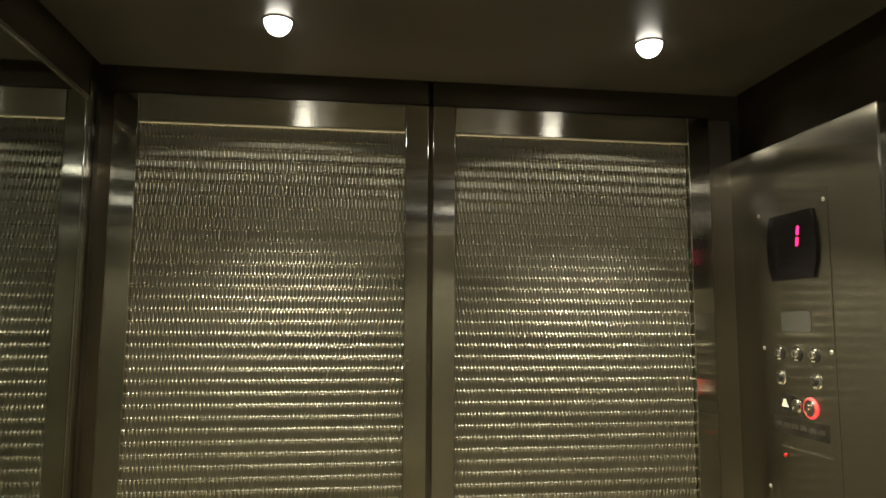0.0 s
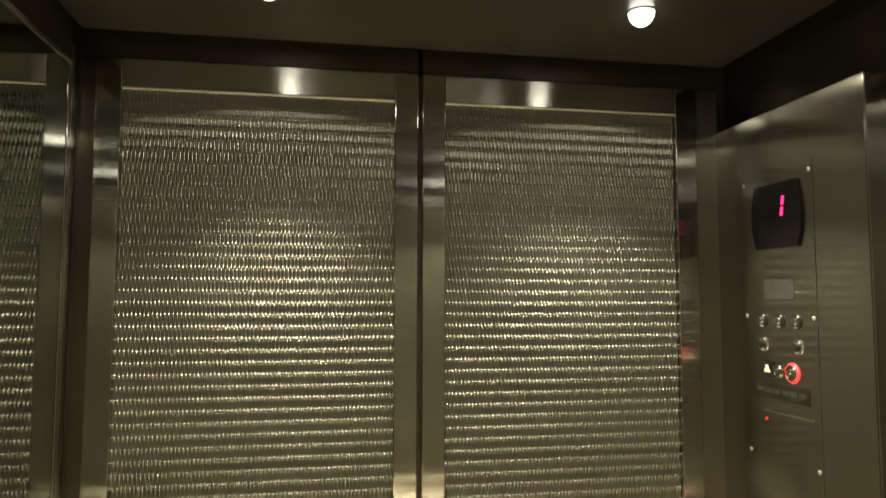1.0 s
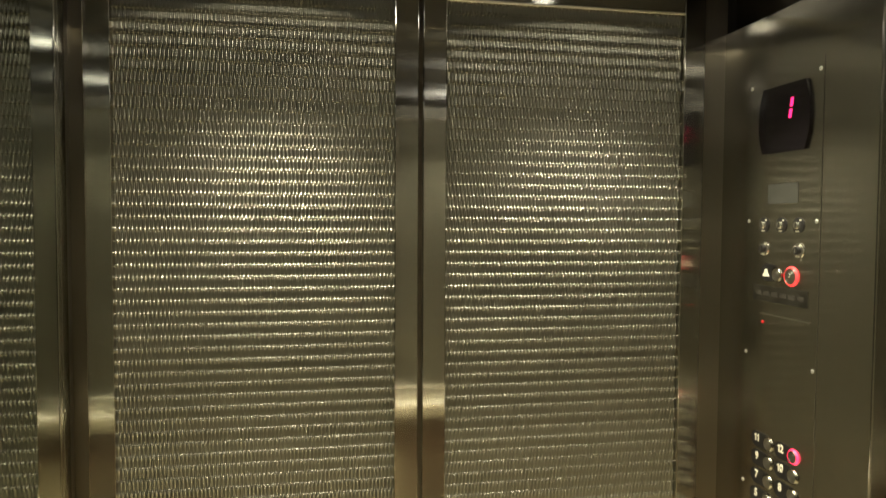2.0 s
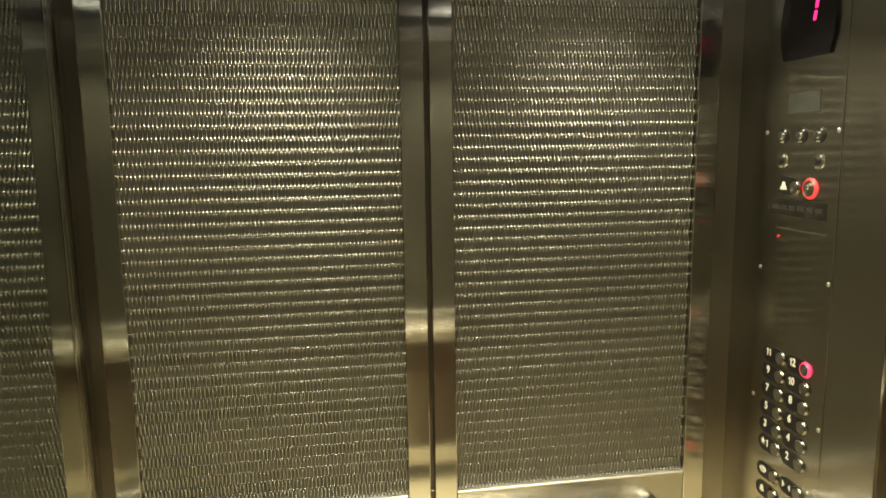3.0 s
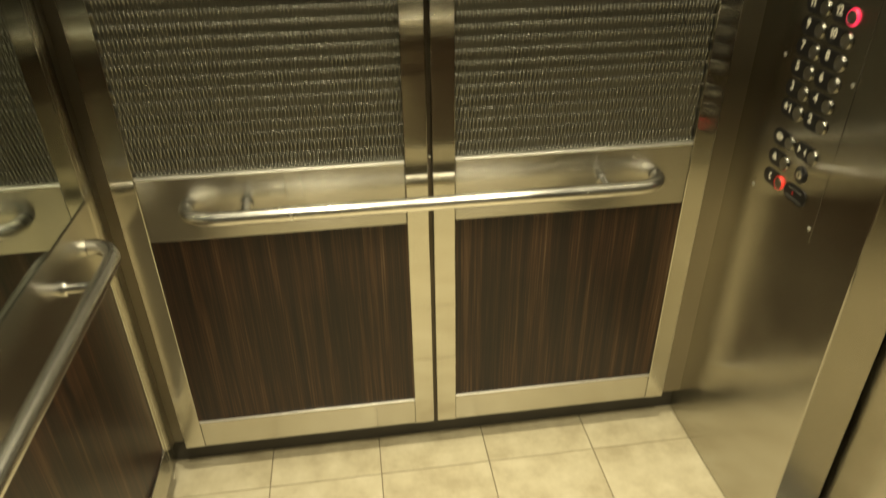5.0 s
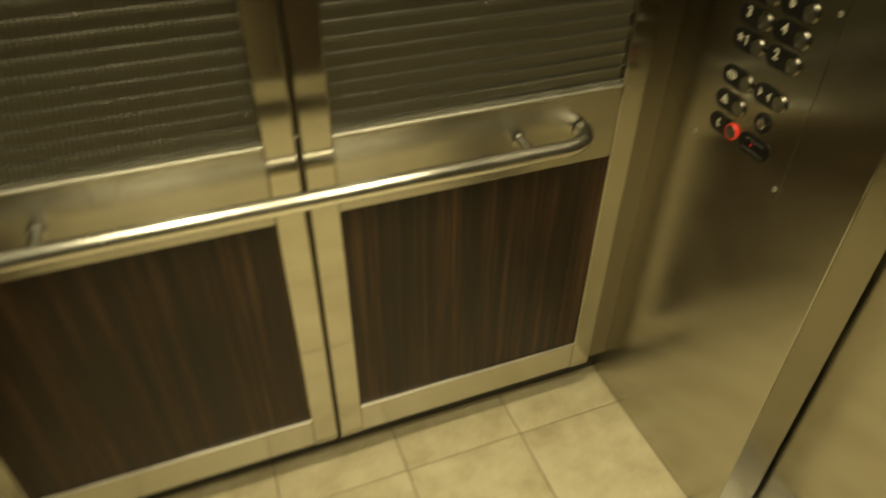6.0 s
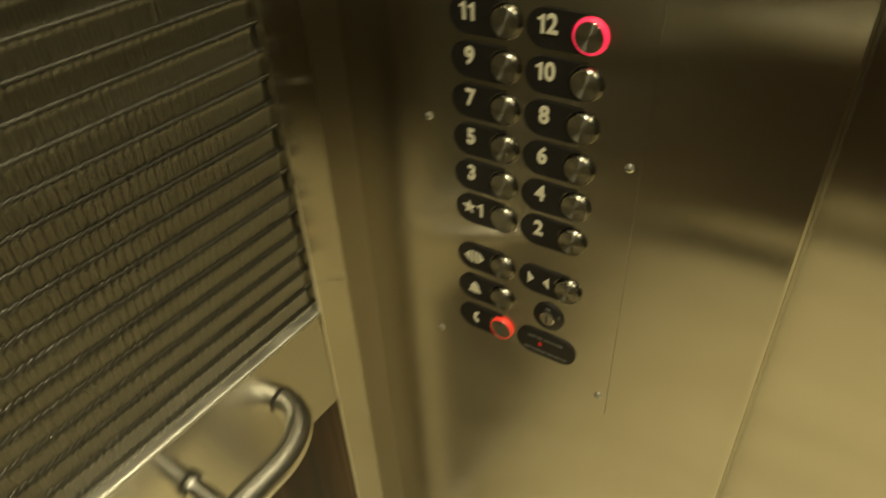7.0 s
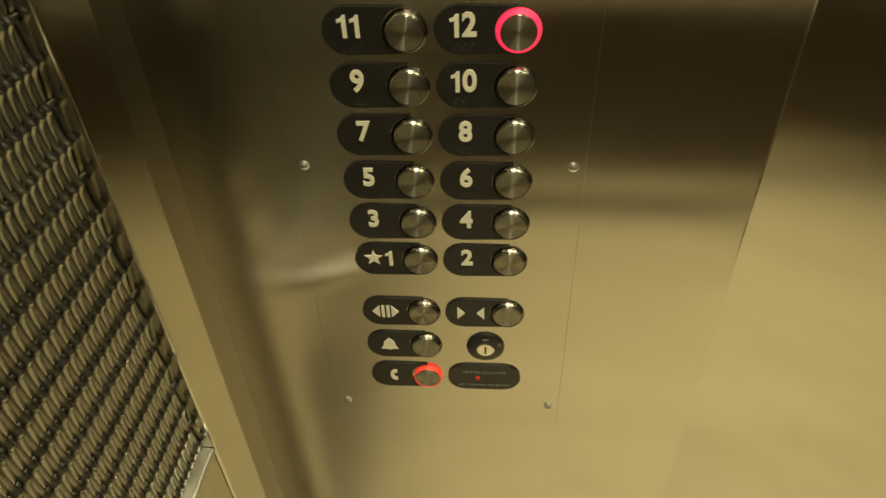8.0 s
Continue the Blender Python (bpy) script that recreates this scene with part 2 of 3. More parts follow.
def ceiling_mesh():
    """A plain slab with round holes for the downlights, left as narrow strips round square cells with round rims."""
    bm = bmesh.new()
    r, half, z = 0.027, 0.08, CEIL
    xs = [SHELL_W + 0.06, LAMPS[0][0] - half, LAMPS[0][0] + half, LAMPS[1][0] - half, LAMPS[1][0] + half, EAST - 0.03]
    ys = [SOUTH + 0.065] + [ly + d for lx, ly in LAMPS[::-2] for d in (-half, half)] + [NORTH - 0.065]
    for i in range(5):
        for j in range(7):
            x0, x1, y0, y1 = xs[i], xs[i + 1], ys[j], ys[j + 1]
            if i in (1, 3) and j in (1, 3, 5):
                cx, cy, n = (x0 + x1) / 2, (y0 + y1) / 2, 32
                ring, outer = [], []
                for k in range(n):
                    a = 2 * math.pi * k / n
                    c, s = math.cos(a), math.sin(a)
                    q = half / max(abs(c), abs(s))
                    ring.append(bm.verts.new((cx + r * c, cy + r * s, z)))
                    outer.append(bm.verts.new((cx + q * c, cy + q * s, z)))
                for k in range(n):
                    bm.faces.new((ring[k], outer[k], outer[(k + 1) % n], ring[(k + 1) % n]))
            else:
                bm.faces.new([bm.verts.new(v) for v in ((x0, y0, z), (x1, y0, z), (x1, y1, z), (x0, y1, z))])
    x0, x1, y0, y1 = xs[0], xs[-1], ys[0], ys[-1]
    for a, b, c, d in ((x0, x1, y0, y0 + 0.002), (x0, x1, y1 - 0.002, y1), (x0, x0 + 0.002, y0, y1), (x1 - 0.002, x1, y0, y1)):
        box(bm, a, b, c, d, z - 0.0005, z + 0.05)
    box(bm, SHELL_W - 0.05, EAST + 0.2, TOE_S - 0.05, TOE_N + 0.05, z + 0.11, z + 0.15)
    return bm


structure("ceiling", ceiling_mesh(), CEILING, "dark satin lift ceiling with recessed downlights", "ceiling")

for lx, ly in LAMPS:
    light = thing("downlight", "round recessed ceiling downlight, switched on", "downlight", "ceiling downlights", at=(lx, ly, CEIL))
    part("trim_ring", lathe([(0.0245, 0.0), (0.0245, 0.02), (0.0, 0.02), (0.0, 0.024), (0.0270, 0.024), (0.0270, 0.0), (0.0285, -0.0008), (0.0278, -0.0020), (0.0250, -0.0020), (0.0245, 0.0)]), BACKING, light, "thin dark metal rim", True)
    dome = [(0.0240 * math.cos(math.pi / 2 * k / 8), -0.0260 * math.sin(math.pi / 2 * k / 8)) for k in range(9)]
    part("lens", lathe([(0.0, 0.004), (0.0240, 0.004)] + dome[:-1] + [(0.0, -0.0260)]), LENS, light, "glowing white lamp lens", True)

# ---- wall panels ----
STILE, DEPTH = 0.052, 0.050
Z_FOOT, Z_WOOD, Z_BAND, Z_LEDGE, Z_HEAD, Z_TOP = 0.098, 0.186, 0.741, 0.897, 2.190, 2.257
ROW, PITCH = 0.0252, 0.00413


def wire_mesh(phase, sides, offsets):
    """One upright crimped wire: a knuckle in front of one cross rod and a dip behind the next."""
    radius, sway, knuckle, reach = 0.0027, 0.0008, 0.0024, 0.0032
    z0, n = Z_LEDGE - 0.004, int((Z_HEAD - Z_LEDGE + 0.008) / ROW)
    z, y = [], []
    for k in range(n + 1):
        front = -1 if (k + phase) % 2 else 1
        for d in offsets:
            z.append(z0 + (k + 0.5) * ROW + d)
            y.append(front * (sway * math.cos(math.pi * d / ROW) + knuckle * math.exp(-(d / reach) ** 2)))
    z, y = np.array(z), np.array(y)
    a = 2 * np.pi * np.arange(sides) / sides
    m = len(z)
    v = np.stack([np.broadcast_to(radius * np.cos(a), (m, sides)), y[:, None] + radius * np.sin(a), np.broadcast_to(z[:, None], (m, sides))], -1)
    v[..., 2] = np.clip(v[..., 2], Z_LEDGE - 0.003, Z_HEAD + 0.003)
    f = [(r * sides + k, r * sides + (k + 1) % sides, (r + 1) * sides + (k + 1) % sides, (r + 1) * sides + k) for r in range(m - 1) for k in range(sides)]
    me = bpy.data.meshes.new("wire")
    me.from_pydata(v.reshape(-1, 3).tolist(), [], f)
    me.materials.append(WIRE)
    for p in me.polygons:
        p.use_smooth = True
    return me


FINE = (-0.0126, -0.0092, -0.0066, -0.0048, -0.0035, -0.0025, -0.0016, -0.0008, 0.0, 0.0008, 0.0016, 0.0025, 0.0035, 0.0048, 0.0066, 0.0092)
WIRES = [wire_mesh(0, 10, FINE), wire_mesh(1, 10, FINE)]
FAR_WIRES = [wire_mesh(0, 5, FINE[::2]), wire_mesh(1, 5, FINE[::2])]


def wall_panel(width, m, label, wires):
    """A framed wall panel: woven wire above, a steel band for the rail, wood laminate below. Local x runs along it and -y faces the room."""
    panel = thing("wall_panel", label, "wall panel", "wall panels")
    a, b = STILE, width - STILE
    part("stile", boxed(0, a, 0, DEPTH, Z_FOOT, Z_TOP, bevel=0.0018), STEEL_UP, panel)
    part("stile", boxed(b, width, 0, DEPTH, Z_FOOT, Z_TOP, bevel=0.0018), STEEL_UP, panel)
    part("top_band", boxed(a + 0.0005, b - 0.0005, 0.002, DEPTH, Z_HEAD, Z_TOP - 0.001, bevel=0.0012), STEEL_LEVEL, panel)
    part("rail_band", boxed(a + 0.0005, b - 0.0005, 0.002, DEPTH, Z_BAND, Z_LEDGE, bevel=0.0014), STEEL_LEVEL, panel)
    part("bottom_band", boxed(a + 0.0005, b - 0.0005, 0.002, DEPTH, Z_FOOT, Z_WOOD, bevel=0.0014), STEEL_LEVEL, panel)
    for z, name in ((Z_LEDGE - 0.0022, "ledge_bead"), (Z_WOOD - 0.0022, "sill_bead"), (Z_HEAD + 0.0020, "head_bead")):
        part(name, tube([(a + 0.001, 0.0030, z), (b - 0.001, 0.0030, z)], 0.0030, 12), LEDGE, panel, "thin rounded steel edge", True)
    part("ledge", boxed(a + 0.0005, b - 0.0005, 0.004, 0.030, Z_LEDGE - 0.004, Z_LEDGE + 0.0008), LEDGE, panel, "lit satin ledge under the wire cloth")
    part("header_strip", boxed(0.001, width - 0.001, 0.006, DEPTH, Z_TOP + 0.002, 2.400), HEADER, panel, "dark bronze strip above the frame")
    part("wood_panel", boxed(a - 0.001, b + 0.001, 0.008, DEPTH - 0.005, Z_WOOD - 0.001, Z_BAND + 0.001), WOOD, panel, "dark brown striped wood laminate")
    cloth = part("woven_mesh", boxed(a - 0.001, b + 0.001, 0.0240, DEPTH - 0.005, Z_LEDGE - 0.001, Z_HEAD + 0.001), BACKING, panel, "woven stainless wire cloth")
    bm = bmesh.new()
    n = int((Z_HEAD - Z_LEDGE) / ROW)
    for k in range(n + 1):
        z = Z_LEDGE - 0.004 + (k + 0.5) * ROW
        made = bmesh.ops.create_cone(bm, cap_ends=True, segments=12, radius1=0.0019, radius2=0.0019, depth=b - a, matrix=pose((a + b) / 2, 0.0150, z, 0, 90, 0))
    part("cross_rods", bm, ROD, cloth, "", True)
    count = int((b - a - 0.002) / PITCH)
    for k in range(count + 1):
        wire = new("wire", wires[k % 2])
        wire.parent = cloth
        wire.location = (a + 0.002 + k * PITCH, 0.0150, 0)
    panel.matrix_world = m
    return panel


LABEL_N = "stainless framed wall panel, woven wire above dark striped wood"
wall_panel(0.682, pose(-0.278, NORTH, 0), LABEL_N, WIRES)
wall_panel(0.667, pose(0.414, NORTH, 0), LABEL_N, WIRES)
wall_panel(0.682, pose(0.404, SOUTH, 0, 0, 0, 180), LABEL_N, FAR_WIRES)
wall_panel(0.667, pose(1.081, SOUTH, 0, 0, 0, 180), LABEL_N, FAR_WIRES)


# Added strip: the open joint's brownish reflections are put into its colour.
def joint_strip(m):
    strip = tagged(new("trim_panel_joint", mesh_of("trim_panel_joint", boxed(-0.0045, 0.0045, 0.012, 0.02, Z_FOOT, Z_TOP), HEADER)), "brown strip for the reflections in the open joint between wall panels", "trim", "", "structure")
    part("joint_bolt", lathe([(0.0, 0.006), (0.004, 0.0045), (0.005, 0.0), (0.0, 0.0)], pose(0, 0.012, 0.904, 90, 0, 0), 14), CHROME, strip, "small domed bolt", True)
    strip.matrix_world = m


joint_strip(pose(0.409, NORTH, 0))
joint_strip(pose(0.409, SOUTH, 0, 0, 0, 180))


for name, x0, x1, y0, y1, mat, label in (
        ("trim_corner_northeast", 1.0815, EAST + 0.004, NORTH + 0.016, NORTH + 0.054, CORNER, "brushed steel corner filler beside the return panel"),
        ("trim_corner_southeast", 1.0815, EAST + 0.004, SOUTH - 0.054, SOUTH - 0.016, CORNER, "brushed steel corner filler beside the return panel"),
        ("trim_corner_northwest", SHELL_W + 0.001, -0.2785, NORTH + 0.028, NORTH + 0.054, CORNER, "bronze corner channel beside the mirror"),
        ("trim_corner_southwest", SHELL_W + 0.001, -0.2785, SOUTH - 0.054, SOUTH - 0.028, CORNER, "bronze corner channel beside the mirror"),
        ("trim_channel_northwest", SHELL_W + 0.001, SHELL_W + 0.032, 1.4535, NORTH + 0.027, CORNER, "bronze corner channel beside the mirror"),
        ("trim_channel_southwest", SHELL_W + 0.001, SHELL_W + 0.032, SOUTH - 0.027, -0.2635, CORNER, "bronze corner channel beside the mirror"),
        ("trim_edge_northwest", SHELL_W + 0.001, WEST + 0.001, 1.4205, 1.453, STEEL_UP, "brushed steel strip beside the mirror"),
        ("trim_edge_southwest", SHELL_W + 0.001, WEST + 0.001, -0.263, -0.2305, STEEL_UP, "brushed steel strip beside the mirror")):
    structure(name, boxed(x0, x1, y0, y1, Z_FOOT, Z_TOP, bevel=0.0015), mat, label, "trim")


def mirror_panel(y0, y1):
    """The mirror wall: mirror above, steel rail band, wood laminate below."""
    panel = thing("mirror_panel", "grey wall mirror over a steel band and dark wood", "mirror panel")
    panel.location = (WEST, 0, 0)
    part("mirror", boxed(-0.02, 0.0, y0 + 0.018, y1 - 0.018, Z_LEDGE, 2.208), MIRROR, panel, "large plain mirror")
    for a, b in ((y0, y0 + 0.017), (y1 - 0.017, y1)):
        part("edge_strip", boxed(-DEPTH + 0.01, 0.002, a, b, Z_FOOT, 2.218, bevel=0.0015), STEEL_UP, panel)
    part("top_trim", boxed(-0.03, 0.003, y0 + 0.0175, y1 - 0.0175, 2.2085, 2.218, bevel=0.001), STEEL_LEVEL, panel)
    part("header_strip", boxed(-DEPTH + 0.012, -0.004, y0, y1, 2.2185, 2.400), HEADER, panel, "dark bronze strip above the mirror")
    part("rail_band", boxed(-DEPTH + 0.01, 0.003, y0 + 0.0175, y1 - 0.0175, Z_BAND, Z_LEDGE - 0.001, bevel=0.0014), STEEL_LEVEL, panel)
    part("bottom_band", boxed(-DEPTH + 0.01, 0.003, y0 + 0.0175, y1 - 0.0175, Z_FOOT, Z_WOOD, bevel=0.0014), STEEL_LEVEL, panel)
    part("wood_panel", boxed(-DEPTH + 0.015, -0.004, y0 + 0.0175, y1 - 0.0175, Z_WOOD - 0.001, Z_BAND + 0.001), WOOD, panel, "dark brown striped wood laminate")
    return panel


mirror_panel(-0.228, 1.418)


def handrail(length, brackets, m, label):
    """A round rail whose ends bend back to the wall. Local x runs along it, -y faces the room."""
    rail = thing("handrail", label, "handrail", "handrails")
    out, r, bend, sweep = 0.060, 0.0162, 0.055, 0.072
    pts = [(0, 0.0, 0)]
    for k in range(13):
        a = math.pi / 2 * k / 12
        pts.append((sweep - sweep * math.cos(a), -(out - bend) - bend * math.sin(a), 0))
    pts += [(length - x, y, z) for x, y, z in reversed(pts)]
    part("tube", tube(pts, r, 20), TUBE, rail, "satin stainless tube", True)
    for x in brackets:
        b = part("bracket", lathe([(0.0, 0), (0.0105, 0), (0.0105, 0.056), (0.0, 0.056)], pose(x, 0.0, 0, 90, 0, 0)), CHROME, rail, "round stub bracket", True)
        part("collar", lathe([(0.0, 0.0), (0.0150, 0.0), (0.0150, 0.006), (0.0140, 0.0075), (0.0, 0.0075)], pose(x, -0.0005, 0, 90, 0, 0)), CHROME, b, "", True)
    for x in (0.0, length):
        part("end_rosette", lathe([(0.0, 0), (0.0165, 0), (0.0165, 0.002), (0.0, 0.002)], pose(x, 0.0012, 0, 90, 0, 0)), SHADOW_GAP, rail)
    rail.matrix_world = m
    return rail


handrail(1.080, (0.130, 0.948), pose(-0.132, NORTH, 0.821), "satin stainless round handrail with bent ends on steel band")
handrail(1.080, (0.130, 0.948), pose(0.948, SOUTH, 0.821, 0, 0, 180), "satin stainless round handrail with bent ends on steel band")
handrail(1.500, (0.147, 1.353), pose(WEST + 0.003, -0.150, 0.819, 0, 0, 90), "satin stainless round handrail below the mirror")

# ---- control panel ----
FACE = EAST - 0.0010                                   # front of the faceplate
TO_ROOM = Matrix(((0, 0, -1, 0), (-1, 0, 0, 0), (0, 1, 0, 0), (0, 0, 0, 1)))   # local x to the viewer's right, y up, z into the room


def on_face(y, z, lift=0.0):
    return Matrix.Translation((FACE - lift, y, z)) @ TO_ROOM


cop = thing("control_panel", "flush stainless lift control panel with round buttons", "control panel")
part("faceplate", boxed(FACE, EAST + 0.004, 1.172, 1.408, 0.800, 2.030, bevel=0.0003), STEEL_RETURN, cop)
part("seam", boxed(EAST - 0.0003, EAST + 0.003, 1.1717, 1.4083, 0.7997, 2.0303), SHADOW_GAP, cop, "thin dark seam round the faceplate")


def screw(y, z):
    s = part("screw", lathe([(0.0, 0.0030), (0.0022, 0.0026), (0.0042, 0.0010), (0.0044, 0.0), (0.0, 0.0)], on_face(y, z), 12), SCREW, cop, "", True)
    part("slot", boxed(FACE - 0.0033, FACE - 0.0022, y - 0.0028, y + 0.0028, z - 0.0005, z + 0.0005), SHADOW_GAP, s)


for z in (0.827, 1.122, 1.417, 1.711, 2.005):
    for y in (1.182, 1.395):
        screw(y, z)


def pill(left, right, high, bite=0.0, steps=10):
    """The outline of a tab: round at its left end, and with a round bite for the button at its right end."""
    r = high / 2
    pts = [(left + r + r * math.cos(a), r * math.sin(a)) for a in (math.pi / 2 + math.pi * k / steps for k in range(steps + 1))]
    if bite:
        e = math.asin(min(1, r / bite))
        pts += [(right - bite * math.cos(a), bite * math.sin(a)) for a in (-e * 0.999 + 2 * e * 0.999 * k / steps for k in range(steps + 1))]
    else:
        pts += [(right - r + r * math.cos(a), r * math.sin(a)) for a in (-math.pi / 2 + math.pi * k / steps for k in range(steps + 1))]
    return pts


def writing(text, size, m, mat, parent, name="numeral", bold=0.0):
    """Letters of the built-in font as a mesh, centred on m."""
    cu = bpy.data.curves.new(name, "FONT")
    cu.body, cu.size, cu.extrude, cu.offset = text, size, 0.0006, bold
    cu.align_x, cu.align_y, cu.resolution_u = "CENTER", "CENTER", 4
    tmp = bpy.data.objects.new("tmp", cu)
    me = bpy.data.meshes.new_from_object(tmp)
    bpy.data.objects.remove(tmp)
    me.transform(m)
    me.materials.append(mat)
    ob = new(name, me)
    ob.parent = parent
    return ob


UP = 0.0050                                            # how far the buttons stand out
BTN_MESH = mesh_of("button_cap", lathe([(0.0, UP), (0.0122, UP), (0.0128, UP - 0.0006), (0.0128, 0.0), (0.0, 0.0)], TO_ROOM), SPUN, True)
RIM = [(0.0129, 0.0), (0.0129, UP - 0.0004), (0.0134, UP - 0.0002), (0.0141, UP - 0.0010), (0.0151, UP - 0.0026), (0.0158, 0.0006), (0.0159, 0.0), (0.0129, 0.0)]
RIM_MESH = mesh_of("collar", lathe(RIM, TO_ROOM, 40), COLLAR, True)
HALO_MESH = mesh_of("halo", lathe(RIM, TO_ROOM, 40), RED_RING, True)
STOP_MESH = mesh_of("halo", lathe(RIM, TO_ROOM, 40), RED_STOP, True)
HALO_DIM = mesh_of("halo", lathe([(0.0129, 0.0), (0.0129, 0.0042), (0.0134, 0.0050), (0.0140, 0.0040), (0.0145, 0.0), (0.0129, 0.0)], TO_ROOM, 40), RED_DIM, True)


def push_button(y, z, ring=None):
    cap = new("button", BTN_MESH)
    cap.parent, cap.location = cop, (FACE, y, z - 0.001)
    halo = new("halo" if ring else "collar", ring or RIM_MESH)
    halo.parent = cap
    if ring:
        tagged(halo, "lit red ring")
    return cap


def tab(y, z, high=0.0345):
    return part("label_tab", flat_shape(pill(-0.0580, 0.0, high, 0.0165), 0.0022, on_face(y, z)), BLACK, cop, "black label tab with raised ivory sign")


def braille(y, z, cells, parent):
    bm = bmesh.new()
    for c in range(cells):
        for dx, dz in ((0, 0), (0.0023, 0), (0, 0.0023), (0.0023, 0.0046)):
            bmesh.ops.create_icosphere(bm, subdivisions=1, radius=0.0006, matrix=Matrix.Translation((FACE - 0.0022, y + 0.004 * cells / 2 - c * 0.0055 - dx, z - 0.0145 + dz)))
    part("braille_dots", bm, BLACK, parent)


ONE = [(-0.0004, -0.0080), (0.0027, -0.0080), (0.0027, 0.0080), (0.0004, 0.0080), (-0.0008, 0.0060), (-0.0036, 0.0050), (-0.0036, 0.0026), (-0.0004, 0.0036)]


def numeral(number, y, z, parent):
    """A floor number: upright bold digits side by side."""
    text = str(number)
    step = 0.0090 if text == "11" else 0.0098
    for k, c in enumerate(text):
        at = y - (k - (len(text) - 1) / 2) * step
        if c == "1":
            part("numeral", flat_shape(ONE, 0.0010, on_face(at, z, 0.0020)), WHITE, parent)
        else:
            writing(c, 0.0228, on_face(at, z, 0.0026) @ Matrix.Diagonal((0.90, 1, 1, 1)), WHITE, parent, bold=0.0007)


ROWS_UP = (1.026, 1.0672, 1.1085, 1.1500, 1.1910, 1.2320)
COL_A, COL_B = 1.3065, 1.2285
for k, z in enumerate(ROWS_UP):
    for col, number in ((COL_A, 2 * k + 1), (COL_B, 2 * k + 2)):
        push_button(col, z, HALO_MESH if number == 12 else None)
        t = tab(col, z)
        x = col + (0.0370 if number < 10 else 0.0385)
        if number == 1:
            numeral(1, col + 0.0270, z + 0.002, t)
            star = [(0.0084 * (1 if i % 2 == 0 else 0.42) * math.sin(math.pi * i / 5), 0.0084 * (1 if i % 2 == 0 else 0.42) * math.cos(math.pi * i / 5)) for i in range(10)]
            part("star", flat_shape(star, 0.0012, on_face(col + 0.0410, z + 0.0026, 0.0020)), WHITE, t, "raised ivory star")
        else:
            numeral(number, x, z + 0.0035, t)
        braille(x, z, len(str(number)) + 1, t)

for z, cols in ((0.962, (COL_A, COL_B)), (0.917, (COL_A,)), (0.872, (COL_A,))):
    for col in cols:
        push_button(col, z, HALO_DIM if z < 0.9 else None)


def sign(outline, y, z, parent, name):
    part(name, flat_shape(outline, 0.0010, on_face(y, z, 0.0020)), WHITE, parent)


t = tab(COL_A, 0.962)
sign([(-0.0125, 0.001), (-0.0055, 0.0085), (-0.0055, -0.0065)], COL_A + 0.036, 0.962, t, "arrow")
sign([(0.0125, 0.001), (0.0055, -0.0065), (0.0055, 0.0085)], COL_A + 0.036, 0.962, t, "arrow")
for dx in (-0.0024, 0.0024):
    sign([(dx - 0.0014, -0.0065), (dx + 0.0014, -0.0065), (dx + 0.0014, 0.0085), (dx - 0.0014, 0.0085)], COL_A + 0.036, 0.962, t, "bar")
t = tab(COL_B, 0.962)
sign([(-0.0125, 0.0085), (-0.0125, -0.0065), (-0.0055, 0.001)], COL_B + 0.034, 0.962, t, "arrow")
sign([(0.0125, 0.0085), (0.0055, 0.001), (0.0125, -0.0065)], COL_B + 0.034, 0.962, t, "arrow")
t = tab(COL_A, 0.917)
bell = [(-0.0085, -0.0050), (-0.0015, -0.0055), (0.0, -0.0068), (0.0015, -0.0055), (0.0085, -0.0050), (0.0062, -0.0015), (0.0050, 0.0045), (0.0022, 0.0075), (0.0010, 0.0092), (-0.0010, 0.0092), (-0.0022, 0.0075), (-0.0050, 0.0045), (-0.0062, -0.0015)]
sign(bell, COL_A + 0.036, 0.917, t, "bell_sign")
t = tab(COL_A, 0.872)
ear = [(0.0035, 0.0085), (0.0035, 0.0045), (0.0008, 0.0040), (0.0, 0.0010), (0.0010, -0.0020), (0.0038, -0.0028), (0.0038, -0.0065), (0.0005, -0.0068), (-0.0028, -0.0035), (-0.0036, 0.0012), (-0.0026, 0.0056), (0.0, 0.0085)]
sign(ear, COL_A + 0.035, 0.872, t, "telephone_sign")

key = part("key_switch", lathe([(0.0, 0.0035), (0.0150, 0.0035), (0.0178, 0.0025), (0.0185, 0.0), (0.0, 0.0)], on_face(1.2485, 0.916), 32), BLACK, cop, "black key switch", True)
barrel = part("lock_barrel", lathe([(0.0, 0.0058), (0.0078, 0.0058), (0.0088, 0.0050), (0.0088, 0.003), (0.0, 0.003)], on_face(1.2485, 0.916), 24), CHROME, key, "", True)
part("bar", boxed(FACE - 0.0042, FACE - 0.0034, 1.2455, 1.2515, 0.9275, 0.9292), PALE, key)
part("bar", boxed(FACE - 0.0042, FACE - 0.0034, 1.2335, 1.2365, 0.9200, 0.9240), GREY, key)
part("key_slot", boxed(FACE - 0.0064, FACE - 0.0056, 1.2475, 1.2495, 0.9115, 0.9205), SHADOW_GAP, key)

